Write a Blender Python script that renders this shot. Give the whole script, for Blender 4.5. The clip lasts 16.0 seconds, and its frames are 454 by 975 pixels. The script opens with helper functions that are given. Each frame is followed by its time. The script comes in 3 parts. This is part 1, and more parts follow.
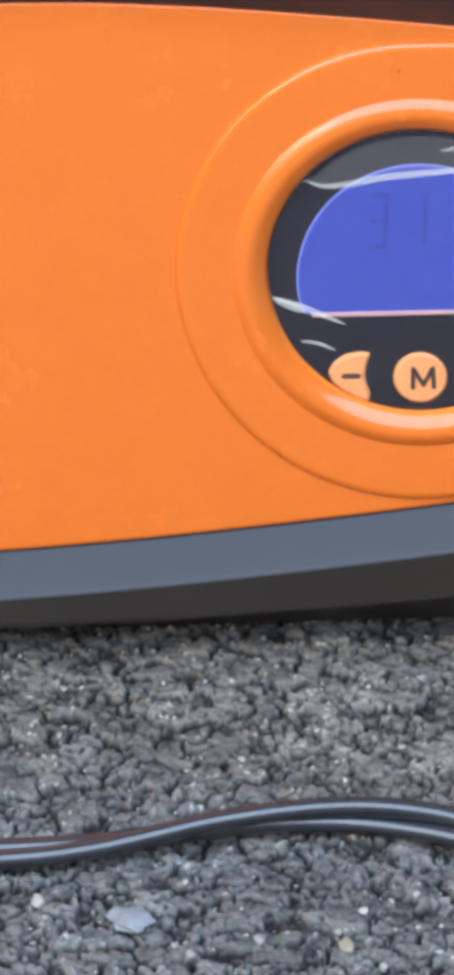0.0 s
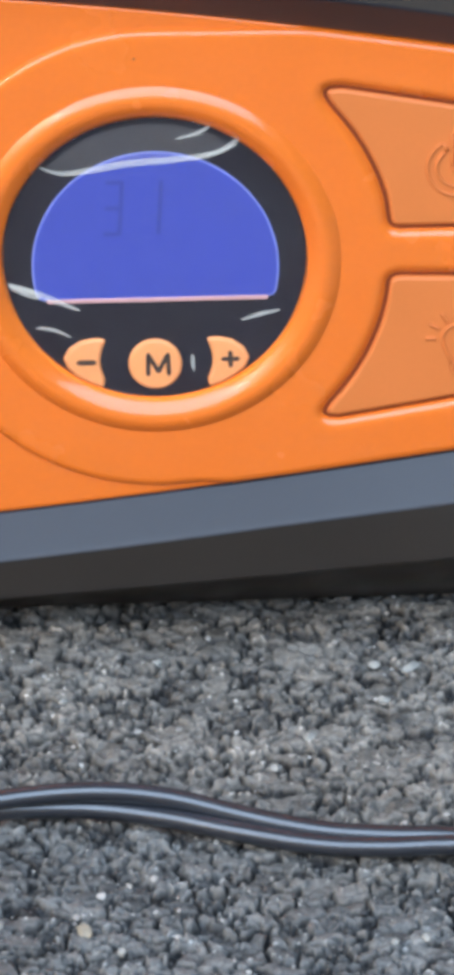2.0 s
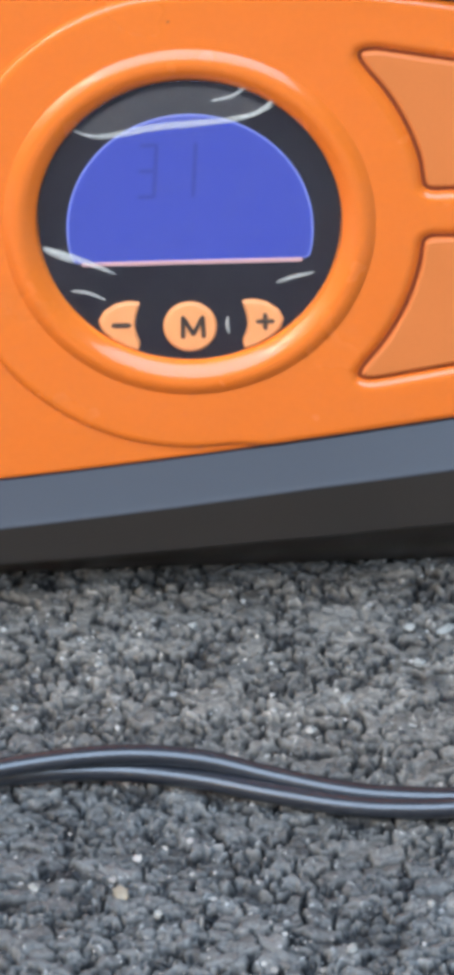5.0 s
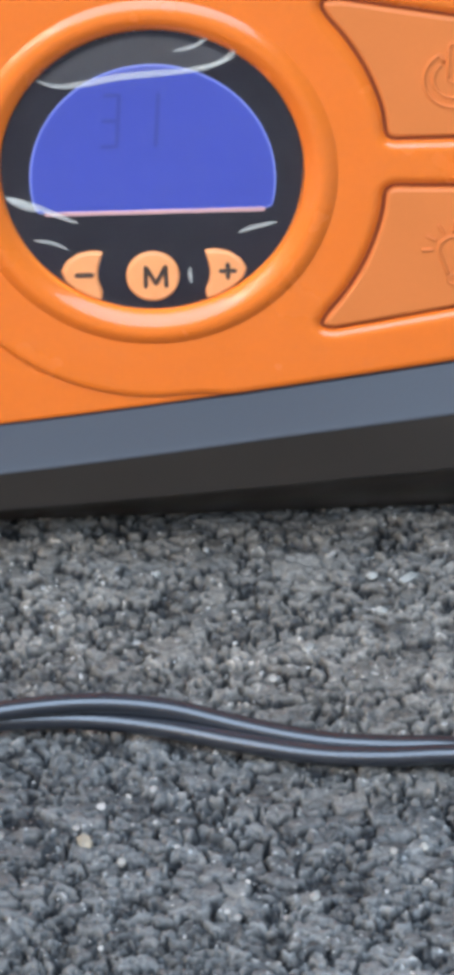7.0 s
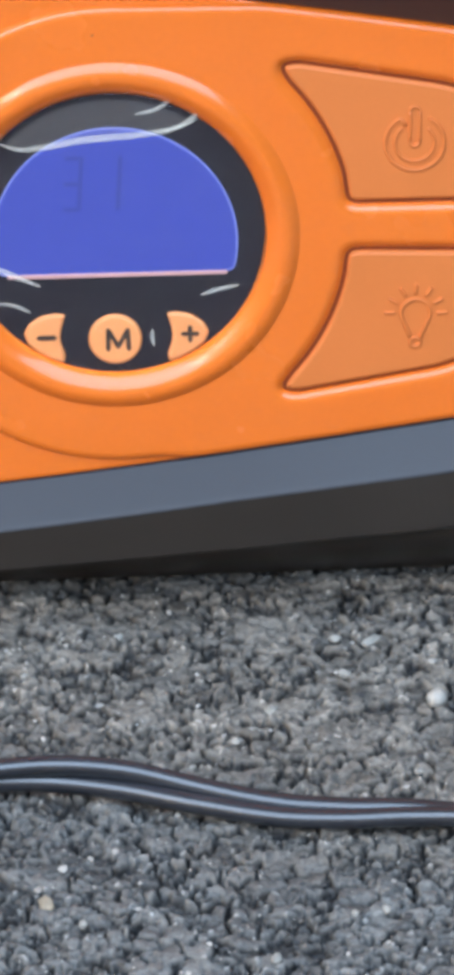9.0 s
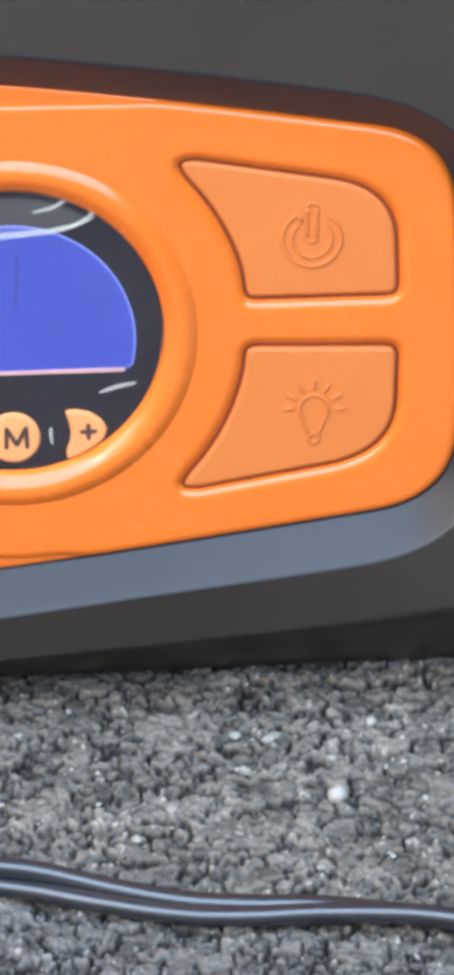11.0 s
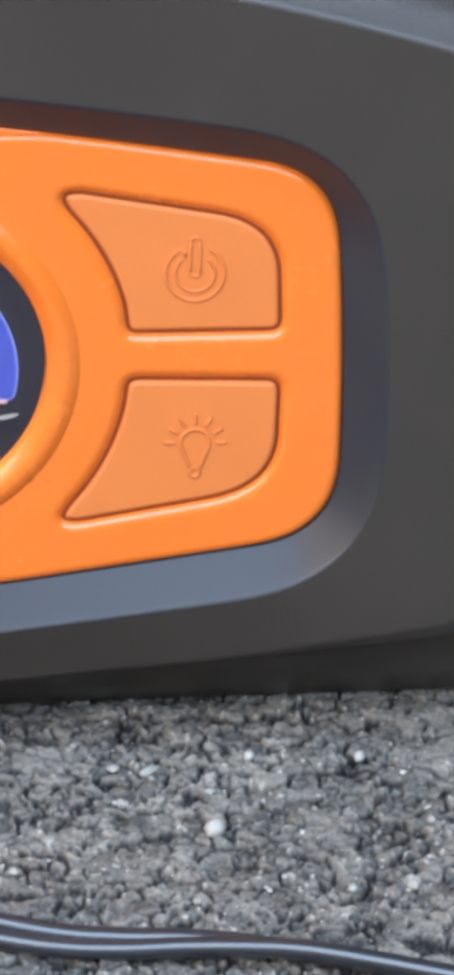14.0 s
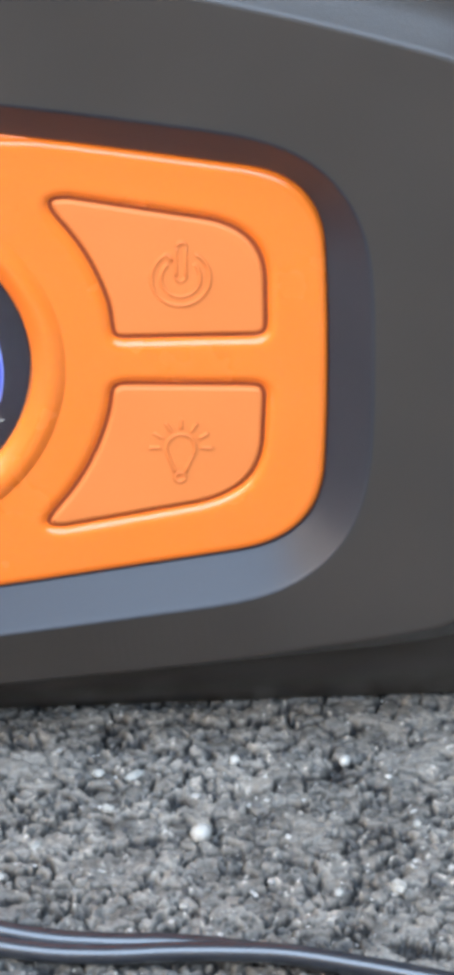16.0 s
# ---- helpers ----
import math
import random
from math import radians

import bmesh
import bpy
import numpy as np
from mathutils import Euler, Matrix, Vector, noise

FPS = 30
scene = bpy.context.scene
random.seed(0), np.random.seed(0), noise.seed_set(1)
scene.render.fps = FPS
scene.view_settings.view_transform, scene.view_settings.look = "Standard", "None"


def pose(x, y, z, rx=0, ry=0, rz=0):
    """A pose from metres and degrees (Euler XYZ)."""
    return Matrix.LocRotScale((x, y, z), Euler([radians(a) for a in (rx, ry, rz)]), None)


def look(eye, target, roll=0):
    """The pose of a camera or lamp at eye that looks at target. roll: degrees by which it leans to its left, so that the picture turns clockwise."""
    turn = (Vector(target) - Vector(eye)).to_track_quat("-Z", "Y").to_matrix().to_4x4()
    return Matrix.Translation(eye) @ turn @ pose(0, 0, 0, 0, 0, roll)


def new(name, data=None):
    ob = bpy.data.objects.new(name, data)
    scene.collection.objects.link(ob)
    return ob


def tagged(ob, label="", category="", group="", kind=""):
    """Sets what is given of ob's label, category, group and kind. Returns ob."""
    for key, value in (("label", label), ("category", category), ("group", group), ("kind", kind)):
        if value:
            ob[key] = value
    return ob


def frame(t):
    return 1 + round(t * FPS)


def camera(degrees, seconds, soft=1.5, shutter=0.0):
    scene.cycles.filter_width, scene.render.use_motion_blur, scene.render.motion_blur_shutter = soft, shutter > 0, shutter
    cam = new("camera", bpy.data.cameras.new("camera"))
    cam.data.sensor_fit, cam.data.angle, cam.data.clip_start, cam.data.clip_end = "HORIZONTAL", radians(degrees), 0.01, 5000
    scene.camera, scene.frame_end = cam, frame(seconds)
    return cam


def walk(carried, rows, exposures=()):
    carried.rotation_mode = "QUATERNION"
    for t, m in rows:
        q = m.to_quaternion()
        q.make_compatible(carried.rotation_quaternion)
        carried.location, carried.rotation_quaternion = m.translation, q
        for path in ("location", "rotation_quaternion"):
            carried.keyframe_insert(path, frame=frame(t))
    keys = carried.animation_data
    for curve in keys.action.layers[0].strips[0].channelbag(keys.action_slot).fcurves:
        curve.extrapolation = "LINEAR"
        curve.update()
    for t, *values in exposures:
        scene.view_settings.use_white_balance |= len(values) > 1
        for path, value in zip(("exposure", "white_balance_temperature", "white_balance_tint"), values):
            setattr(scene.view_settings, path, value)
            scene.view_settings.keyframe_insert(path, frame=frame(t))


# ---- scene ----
cam = camera(5.0, 16.0, soft=7.0)
# seconds, eye x y z in metres, turn in degrees: a hand-held long lens that pans along the machine
ROWS = [
    (0.0, 0.01331, -0.68555, 0.57488, 52.1967, 1.6795, 2.4903),
    (0.1, 0.01306, -0.68592, 0.57488, 52.2006, 1.6113, 2.4092),
    (0.2, 0.01282, -0.68629, 0.57488, 52.2371, 1.4593, 2.2201),
    (0.3, 0.01257, -0.68667, 0.57489, 52.2921, 1.2235, 1.9226),
    (0.4, 0.01233, -0.68704, 0.57489, 52.3475, 0.9458, 1.5708),
    (0.5, 0.01208, -0.68741, 0.57489, 52.3923, 0.6719, 1.2236),
    (0.6, 0.01146, -0.68685, 0.57553, 52.2761, 0.3464, 0.7412),
    (0.7, 0.01083, -0.68629, 0.57617, 52.1500, 0.0742, 0.3292),
    (0.8, 0.01021, -0.68572, 0.57682, 52.0800, -0.0137, 0.1557),
    (0.9, 0.00958, -0.68516, 0.57746, 52.0579, 0.0627, 0.1931),
    (1.0, 0.00896, -0.68460, 0.57810, 52.0347, 0.1526, 0.2467),
    (1.2, 0.00910, -0.68532, 0.57861, 52.0510, 0.0834, 0.1375),
    (1.5, 0.00932, -0.68641, 0.57938, 52.0000, -0.0000, -0.0000),
    (2.0, 0.00991, -0.68527, 0.57943, 51.7623, -0.0971, -0.1059),
    (2.5, 0.00869, -0.68537, 0.57984, 51.7044, -0.1489, -0.2595),
    (3.0, 0.01081, -0.68478, 0.58094, 51.4749, 0.0662, -0.0346),
    (3.5, 0.01018, -0.68660, 0.58045, 51.4487, 0.2423, 0.1684),
    (4.0, 0.00931, -0.68679, 0.57925, 51.4866, 0.2066, 0.1717),
    (6.3, 0.00924, -0.68537, 0.57889, 51.0222, 0.2439, -0.0463),
    (6.5, 0.00948, -0.68640, 0.58070, 50.9316, 0.1508, -0.0994),
    (7.0, 0.00949, -0.68761, 0.58115, 50.7967, 0.0236, -0.2659),
    (7.5, 0.01147, -0.68980, 0.58014, 50.7328, 0.0248, -0.0835),
    (8.0, 0.01258, -0.68999, 0.57836, 50.9327, 0.0549, -0.1890),
    (8.5, 0.01321, -0.68904, 0.58079, 51.3952, -0.0047, -0.1816),
    (9.0, 0.01334, -0.68904, 0.58073, 51.5658, -0.0790, -0.3932),
    (9.2, 0.01152, -0.69008, 0.58013, 51.7043, -0.2662, -0.6299),
    (11.3, 0.00787, -0.68966, 0.57886, 52.8107, -0.7273, -1.9447),
    (11.5, 0.00813, -0.68903, 0.58016, 52.7354, -0.9117, -1.9417),
    (12.0, 0.00776, -0.68989, 0.58028, 52.8720, -1.3521, -1.9807),
    (12.5, 0.00736, -0.68942, 0.57968, 53.0115, -1.5447, -2.1438),
    (13.0, 0.00872, -0.68992, 0.58050, 53.0598, -1.6494, -2.2592),
    (13.5, 0.00884, -0.68832, 0.57992, 53.0433, -1.7783, -2.3735),
    (14.0, 0.00660, -0.68986, 0.57994, 53.1100, -1.9226, -2.5974),
    (14.5, 0.00547, -0.68922, 0.58072, 53.0715, -1.9899, -2.7715),
    (15.0, 0.00666, -0.69044, 0.57948, 53.2223, -2.0793, -2.8022),
    (15.5, 0.00677, -0.68814, 0.57979, 53.1264, -2.0752, -2.8825),
    (16.0, 0.00551, -0.68923, 0.58073, 53.1042, -2.0208, -2.8107),
]
EXPOSURES = [(0.0, -0.15), (9.0, -0.18), (11.3, 0.1), (12.5, 0.05), (14.0, 0.05), (15.0, 0.1), (15.5, 0.2), (16.0, 0.27)]
walk(cam, [(t, pose(x, y, z, rx, ry, rz)) for t, x, y, z, rx, ry, rz in ROWS], EXPOSURES)

# ---- light ----
world = bpy.data.worlds.new("open_shade_sky")
scene.world = world
world.use_nodes = True
wn = world.node_tree.nodes
sky = wn.new("ShaderNodeTexSky")
sky.sky_type, sky.sun_disc = "NISHITA", False
sky.sun_elevation, sky.sun_rotation = radians(48), radians(20)
world.node_tree.links.new(sky.outputs[0], wn["Background"].inputs[0])
wn["Background"].inputs[1].default_value = 0.1

# added area lamp that stands in for sky light, above and behind the camera
sky_fill = new("sky_fill_light", bpy.data.lights.new("sky_fill_light", "AREA"))
sky_fill.data.shape, sky_fill.data.size, sky_fill.data.size_y = "RECTANGLE", 4.4, 2.3
sky_fill.data.energy, sky_fill.data.color = 196.0, (0.575, 0.75, 1.0)
sky_fill.matrix_world = look((0, -1.5, 2.62), (0, -0.1, 0.05))

# three small bright lamps on the yard's far side, mirrored as glints in the glossy rings
for i in range(3):
    lamp = new("yard_lamp", bpy.data.lights.new("yard_lamp", "POINT"))
    lamp.data.energy, lamp.data.shadow_soft_size = 78.0, 0.012
    lamp.data.color = (1.0, 0.9, 0.78)
    lamp.location = (-3.1 + 0.42 * i, -1.6 - 0.2 * i, 2.0 + 0.3 * i)

# ---- materials ----
def mat(name, color, rough=0.5, spec=0.5, metal=0.0, coat=0.0):
    m = bpy.data.materials.new(name)
    m.use_nodes = True
    b = m.node_tree.nodes["Principled BSDF"]
    b.inputs["Base Color"].default_value = (*color, 1)
    b.inputs["Roughness"].default_value = rough
    b.inputs["Specular IOR Level"].default_value = spec
    b.inputs["Metallic"].default_value = metal
    b.inputs["Coat Weight"].default_value = coat
    return m


def node(m, kind, **values):
    n = m.node_tree.nodes.new(kind)
    for key, value in values.items():
        n.inputs[key].default_value = value
    return n


def link(m, a, b):
    m.node_tree.links.new(a, b)


def grain(m, colour, fine, coarse, amount, bump, distance, rough=None):
    """Two scales of mottling in the colour, fine relief, and worn patches in the gloss."""
    b = m.node_tree.nodes["Principled BSDF"]
    pos = node(m, "ShaderNodeTexCoord").outputs["Object"]
    n1, n2 = node(m, "ShaderNodeTexNoise", Scale=fine, Detail=4.0), node(m, "ShaderNodeTexNoise", Scale=coarse, Detail=3.0)
    link(m, pos, n1.inputs["Vector"]), link(m, pos, n2.inputs["Vector"])
    add = node(m, "ShaderNodeMath")
    link(m, n1.outputs[0], add.inputs[0]), link(m, n2.outputs[0], add.inputs[1])
    ramp = node(m, "ShaderNodeMapRange")
    for key, v in (("From Min", 0.6), ("From Max", 1.4), ("To Min", 1 - amount), ("To Max", 1 + amount)):
        ramp.inputs[key].default_value = v
    link(m, add.outputs[0], ramp.inputs["Value"])
    scale = node(m, "ShaderNodeVectorMath")
    scale.operation = "SCALE"
    scale.inputs[0].default_value = colour
    link(m, ramp.outputs[0], scale.inputs["Scale"])
    link(m, scale.outputs[0], b.inputs["Base Color"])
    bm_ = node(m, "ShaderNodeBump", Strength=bump, Distance=distance)
    link(m, n1.outputs[0], bm_.inputs["Height"])
    link(m, bm_.outputs[0], b.inputs["Normal"])
    if rough:
        rr = node(m, "ShaderNodeMapRange")
        rr.inputs["To Min"].default_value, rr.inputs["To Max"].default_value = rough
        rr.inputs["From Min"].default_value, rr.inputs["From Max"].default_value = 0.15, 0.85
        link(m, n2.outputs[0], rr.inputs["Value"])
        link(m, rr.outputs[0], b.inputs["Roughness"])
    return m


ORANGE = grain(mat("orange_plastic", (0.87, 0.191, 0.018), coat=0.65), (0.87, 0.191, 0.018), 900, 60, 0.03, 0.06, 0.0002, (0.22, 0.3))
ORANGE.node_tree.nodes["Principled BSDF"].inputs["Coat Roughness"].default_value = 0.018
RUBBER = grain(mat("orange_rubber", (0.715, 0.2, 0.044)), (0.715, 0.2, 0.044), 2500, 80, 0.04, 0.12, 0.0002, (0.48, 0.6))
BLACK = grain(mat("black_plastic", (0.0425, 0.0355, 0.0295), spec=0.62), (0.0425, 0.0355, 0.0295), 2600, 45, 0.1, 0.2, 0.0003, (0.3, 0.4))
BEZEL = grain(mat("satin_black_plastic", (0.026, 0.029, 0.037)), (0.026, 0.029, 0.037), 2200, 60, 0.1, 0.06, 0.0003, (0.36, 0.45))
PITCH = mat("black_mask", (0.013, 0.01, 0.014), 0.5, 0.25)
KEY = grain(mat("peach_key", (0.67, 0.245, 0.08)), (0.67, 0.245, 0.08), 1500, 120, 0.06, 0.1, 0.0002)
# dark brown that stands in for the shade inside the button gaps
GAP_SHADE = mat("button_gap_shade", (0.24, 0.05, 0.016), 0.8, 0.2)
DIRT = mat("brown_dirt", (0.2, 0.06, 0.02), 0.8)
INK = mat("black_ink", (0.035, 0.017, 0.01), 0.6)
CORD = grain(mat("black_cord", (0.02, 0.023, 0.029), 0.3, 0.7, coat=1.0), (0.016, 0.019, 0.026), 700, 50, 0.15, 0.1, 0.0002, (0.3, 0.42))
CORD.node_tree.nodes["Principled BSDF"].inputs["Coat IOR"].default_value = 1.6
CORD.node_tree.nodes["Principled BSDF"].inputs["Coat Roughness"].default_value = 0.19
PINK = mat("pale_edge", (0.5, 0.27, 0.25), 0.5)

LCD = mat("lit_blue_lcd", (0.01, 0.015, 0.1), 0.3)
lcd_b = LCD.node_tree.nodes["Principled BSDF"]
lcd_b.inputs["Emission Color"].default_value = (0.072, 0.102, 0.51, 1)
lcd_b.inputs["Emission Strength"].default_value = 0.77
RIMBLUE = mat("pale_lcd_edge", (0.1, 0.12, 0.3), 0.4)
RIMBLUE.node_tree.nodes["Principled BSDF"].inputs["Emission Color"].default_value = (0.2, 0.25, 0.75, 1)
RIMBLUE.node_tree.nodes["Principled BSDF"].inputs["Emission Strength"].default_value = 0.6
SEGMENT = mat("lcd_segment", (0.01, 0.012, 0.06), 0.4)
SEGMENT.node_tree.nodes["Principled BSDF"].inputs["Emission Color"].default_value = (0.058, 0.084, 0.43, 1)
SEGMENT.node_tree.nodes["Principled BSDF"].inputs["Emission Strength"].default_value = 0.77

GLASS = mat("clear_lens", (1, 1, 1), 0.03)
GLASS.node_tree.nodes["Principled BSDF"].inputs["Transmission Weight"].default_value = 1.0
GLASS.node_tree.nodes["Principled BSDF"].inputs["IOR"].default_value = 1.3
# the film's hazy reflection is painted as a pale see-through colour
HAZE = mat("film_sheen", (0.75, 0.72, 0.68), 0.3)
HAZE.node_tree.nodes["Principled BSDF"].inputs["Alpha"].default_value = 0.075
FILM = mat("film_crease", (0.8, 0.77, 0.68), 0.25)
FILM.node_tree.nodes["Principled BSDF"].inputs["Alpha"].default_value = 0.25

WALL = grain(mat("tan_render", (0.45, 0.37, 0.29)), (0.45, 0.37, 0.29), 60, 2, 0.15, 0.3, 0.004)

ASPHALT = mat("asphalt", (0.1, 0.1, 0.1), 0.55, 0.5)
ab = ASPHALT.node_tree.nodes["Principled BSDF"]
at = node(ASPHALT, "ShaderNodeAttribute")
at.attribute_name = "stone"
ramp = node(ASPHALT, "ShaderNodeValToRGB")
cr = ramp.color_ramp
# the darkest stops colour binder and also the painted shade of cracks and pits
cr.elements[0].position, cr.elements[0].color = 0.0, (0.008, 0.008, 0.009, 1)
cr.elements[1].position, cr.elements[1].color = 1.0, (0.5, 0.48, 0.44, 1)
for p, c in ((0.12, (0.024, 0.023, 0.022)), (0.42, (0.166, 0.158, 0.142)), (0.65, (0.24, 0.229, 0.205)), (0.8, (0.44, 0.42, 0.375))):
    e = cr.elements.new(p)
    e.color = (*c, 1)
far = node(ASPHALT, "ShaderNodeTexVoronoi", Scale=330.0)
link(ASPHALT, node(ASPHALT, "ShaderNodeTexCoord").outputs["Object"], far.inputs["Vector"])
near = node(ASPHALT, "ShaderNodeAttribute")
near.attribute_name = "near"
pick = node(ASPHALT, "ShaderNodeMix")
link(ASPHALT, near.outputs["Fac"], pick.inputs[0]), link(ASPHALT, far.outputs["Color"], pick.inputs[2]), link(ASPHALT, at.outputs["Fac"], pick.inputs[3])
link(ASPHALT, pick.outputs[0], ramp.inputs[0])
pos = node(ASPHALT, "ShaderNodeTexCoord").outputs["Object"]
an = node(ASPHALT, "ShaderNodeTexNoise", Scale=1400.0, Detail=5.0)
an2 = node(ASPHALT, "ShaderNodeTexNoise", Scale=28.0, Detail=3.0)
link(ASPHALT, pos, an.inputs["Vector"]), link(ASPHALT, pos, an2.inputs["Vector"])
am = node(ASPHALT, "ShaderNodeMath")
am.operation = "MULTIPLY"
link(ASPHALT, an.outputs[0], am.inputs[0]), link(ASPHALT, an2.outputs[0], am.inputs[1])
ar = node(ASPHALT, "ShaderNodeMapRange")
for key, v in (("From Min", 0.1), ("From Max", 0.4), ("To Min", 0.65), ("To Max", 1.4)):
    ar.inputs[key].default_value = v
link(ASPHALT, am.outputs[0], ar.inputs["Value"])
asc = node(ASPHALT, "ShaderNodeVectorMath")
asc.operation = "SCALE"
link(ASPHALT, ramp.outputs[0], asc.inputs[0]), link(ASPHALT, ar.outputs[0], asc.inputs["Scale"])
warmth = node(ASPHALT, "ShaderNodeAttribute")
warmth.attribute_name = "warmth"
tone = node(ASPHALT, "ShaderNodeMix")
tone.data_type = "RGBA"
tone.inputs[6].default_value, tone.inputs[7].default_value = (0.93, 0.98, 1.04, 1), (1.02, 0.98, 0.94, 1)  # cooler towards the camera, warmer towards the machine
link(ASPHALT, warmth.outputs["Fac"], tone.inputs[0])
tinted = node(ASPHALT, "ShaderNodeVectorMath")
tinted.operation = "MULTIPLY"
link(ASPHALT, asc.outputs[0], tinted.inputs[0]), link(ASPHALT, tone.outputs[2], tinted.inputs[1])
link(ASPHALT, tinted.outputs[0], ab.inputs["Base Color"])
abump = node(ASPHALT, "ShaderNodeBump", Strength=0.22, Distance=0.0004)
link(ASPHALT, an.outputs[0], abump.inputs["Height"]), link(ASPHALT, abump.outputs[0], ab.inputs["Normal"])

GRIT = mat("grit_stone", (0.14, 0.135, 0.13), 0.7)
gi = node(GRIT, "ShaderNodeNewGeometry")
gr = node(GRIT, "ShaderNodeValToRGB")
gr.color_ramp.elements[0].color, gr.color_ramp.elements[1].color = (0.06, 0.06, 0.062, 1), (0.6, 0.58, 0.53, 1)
e = gr.color_ramp.elements.new(0.72)
e.color = (0.2, 0.19, 0.175, 1)
link(GRIT, gi.outputs["Random Per Island"], gr.inputs[0])
link(GRIT, gr.outputs[0], GRIT.node_tree.nodes["Principled BSDF"].inputs["Base Color"])
WHITE = grain(mat("white_quartz", (0.5, 0.485, 0.44)), (0.5, 0.485, 0.44), 900, 300, 0.15, 0.3, 0.0004)
TAN = grain(mat("tan_pebble", (0.36, 0.31, 0.23)), (0.36, 0.31, 0.23), 900, 300, 0.2, 0.3, 0.0004)
PALE = grain(mat("pale_grit_stone", (0.4, 0.39, 0.35)), (0.4, 0.39, 0.35), 900, 300, 0.2, 0.3, 0.0004)
CHIP = grain(mat("pale_chip", (0.27, 0.3, 0.33)), (0.27, 0.3, 0.33), 700, 200, 0.25, 0.3, 0.0004)

# ---- shapes ----
MM = 0.001


def rounded(poly, step=0.8):
    """A closed outline in millimetres: corners (x, y, reach) eased over their reach, then spaced evenly."""
    out, n = [], len(poly)
    for i in range(n):
        a, p, c = (Vector(poly[(i + k) % n][:2]) for k in (-1, 0, 1))
        r = poly[i][2]
        ra, rc = min(r, (a - p).length * 0.5), min(r, (c - p).length * 0.5)
        s, e = p + (a - p).normalized() * ra, p + (c - p).normalized() * rc
        k = max(2, int(r / 1.2) + 3)
        for j in range(k + 1):
            t = j / k
            out.append(s * (1 - t) ** 2 + p * 2 * t * (1 - t) + e * t * t)
    return resample(out, step)


def resample(pts, step, closed=True):
    pts = [Vector(p) for p in pts]
    if closed:
        pts = pts + [pts[0]]
    d = [0.0]
    for a, b in zip(pts, pts[1:]):
        d.append(d[-1] + (b - a).length)
    n = max(8, int(d[-1] / step))
    out, j = [], 0
    for i in range(n if closed else n + 1):
        s = d[-1] * i / n
        while j < len(d) - 2 and d[j + 1] < s:
            j += 1
        f = (s - d[j]) / max(d[j + 1] - d[j], 1e-9)
        out.append(pts[j].lerp(pts[j + 1], f))
    return out


def grown(outline, by):
    """The outline moved outward (counter-clockwise outlines), eased so that tight corners stay clean."""
    n = len(outline)
    out = []
    for i in range(n):
        t = outline[(i + 1) % n] - outline[i - 1]
        t.normalize()
        out.append(outline[i] + Vector((t.y, -t.x)) * by)
    return out


def circle(cx, cy, r, n=96):
    return [Vector((cx + r * math.cos(2 * math.pi * i / n), cy + r * math.sin(2 * math.pi * i / n))) for i in range(n)]


def ring(bm, pts, h):
    return [bm.verts.new((p.x * MM, p.y * MM, h * MM)) for p in pts]


def bridge(bm, a, b):
    n = len(a)
    for i in range(n):
        bm.faces.new((a[i], a[(i + 1) % n], b[(i + 1) % n], b[i])).smooth = True


def cap(bm, loops, up=True):
    edges = []
    for vs in loops:
        for i in range(len(vs)):
            edges.append(bm.edges.get((vs[i], vs[i - 1])) or bm.edges.new((vs[i], vs[i - 1])))
    made = bmesh.ops.triangle_fill(bm, use_beauty=True, use_dissolve=False, edges=edges)
    for f in made["geom"]:
        if isinstance(f, bmesh.types.BMFace):
            f.smooth = False
            f.normal_update()
            if (f.normal.z > 0) != up:
                f.normal_flip()


def slab(outline, profile, holes=(), hole_profile=(), bottom=False):
    """A plate: rings of the outline grown and raised by the profile, last ring capped; holes get rims of their own."""
    bm = bmesh.new()
    rings = [ring(bm, grown(outline, g), h) for g, h in profile]
    for a, b in zip(rings, rings[1:]):
        bridge(bm, a, b)
    loops = [rings[-1]]
    for hole in holes:
        hr = [ring(bm, grown(hole, g), h) for g, h in hole_profile]
        for a, b in zip(hr, hr[1:]):
            bridge(bm, a, b)
        loops.append(hr[0])
    cap(bm, loops)
    if bottom:
        cap(bm, [rings[0]], False)
    return bm


def lathe(cx, cy, profile, n=128):
    bm = bmesh.new()
    rings = [ring(bm, circle(cx, cy, r, n), h) for r, h in profile]
    for a, b in zip(rings, rings[1:]):
        bridge(bm, a, b)
    return bm


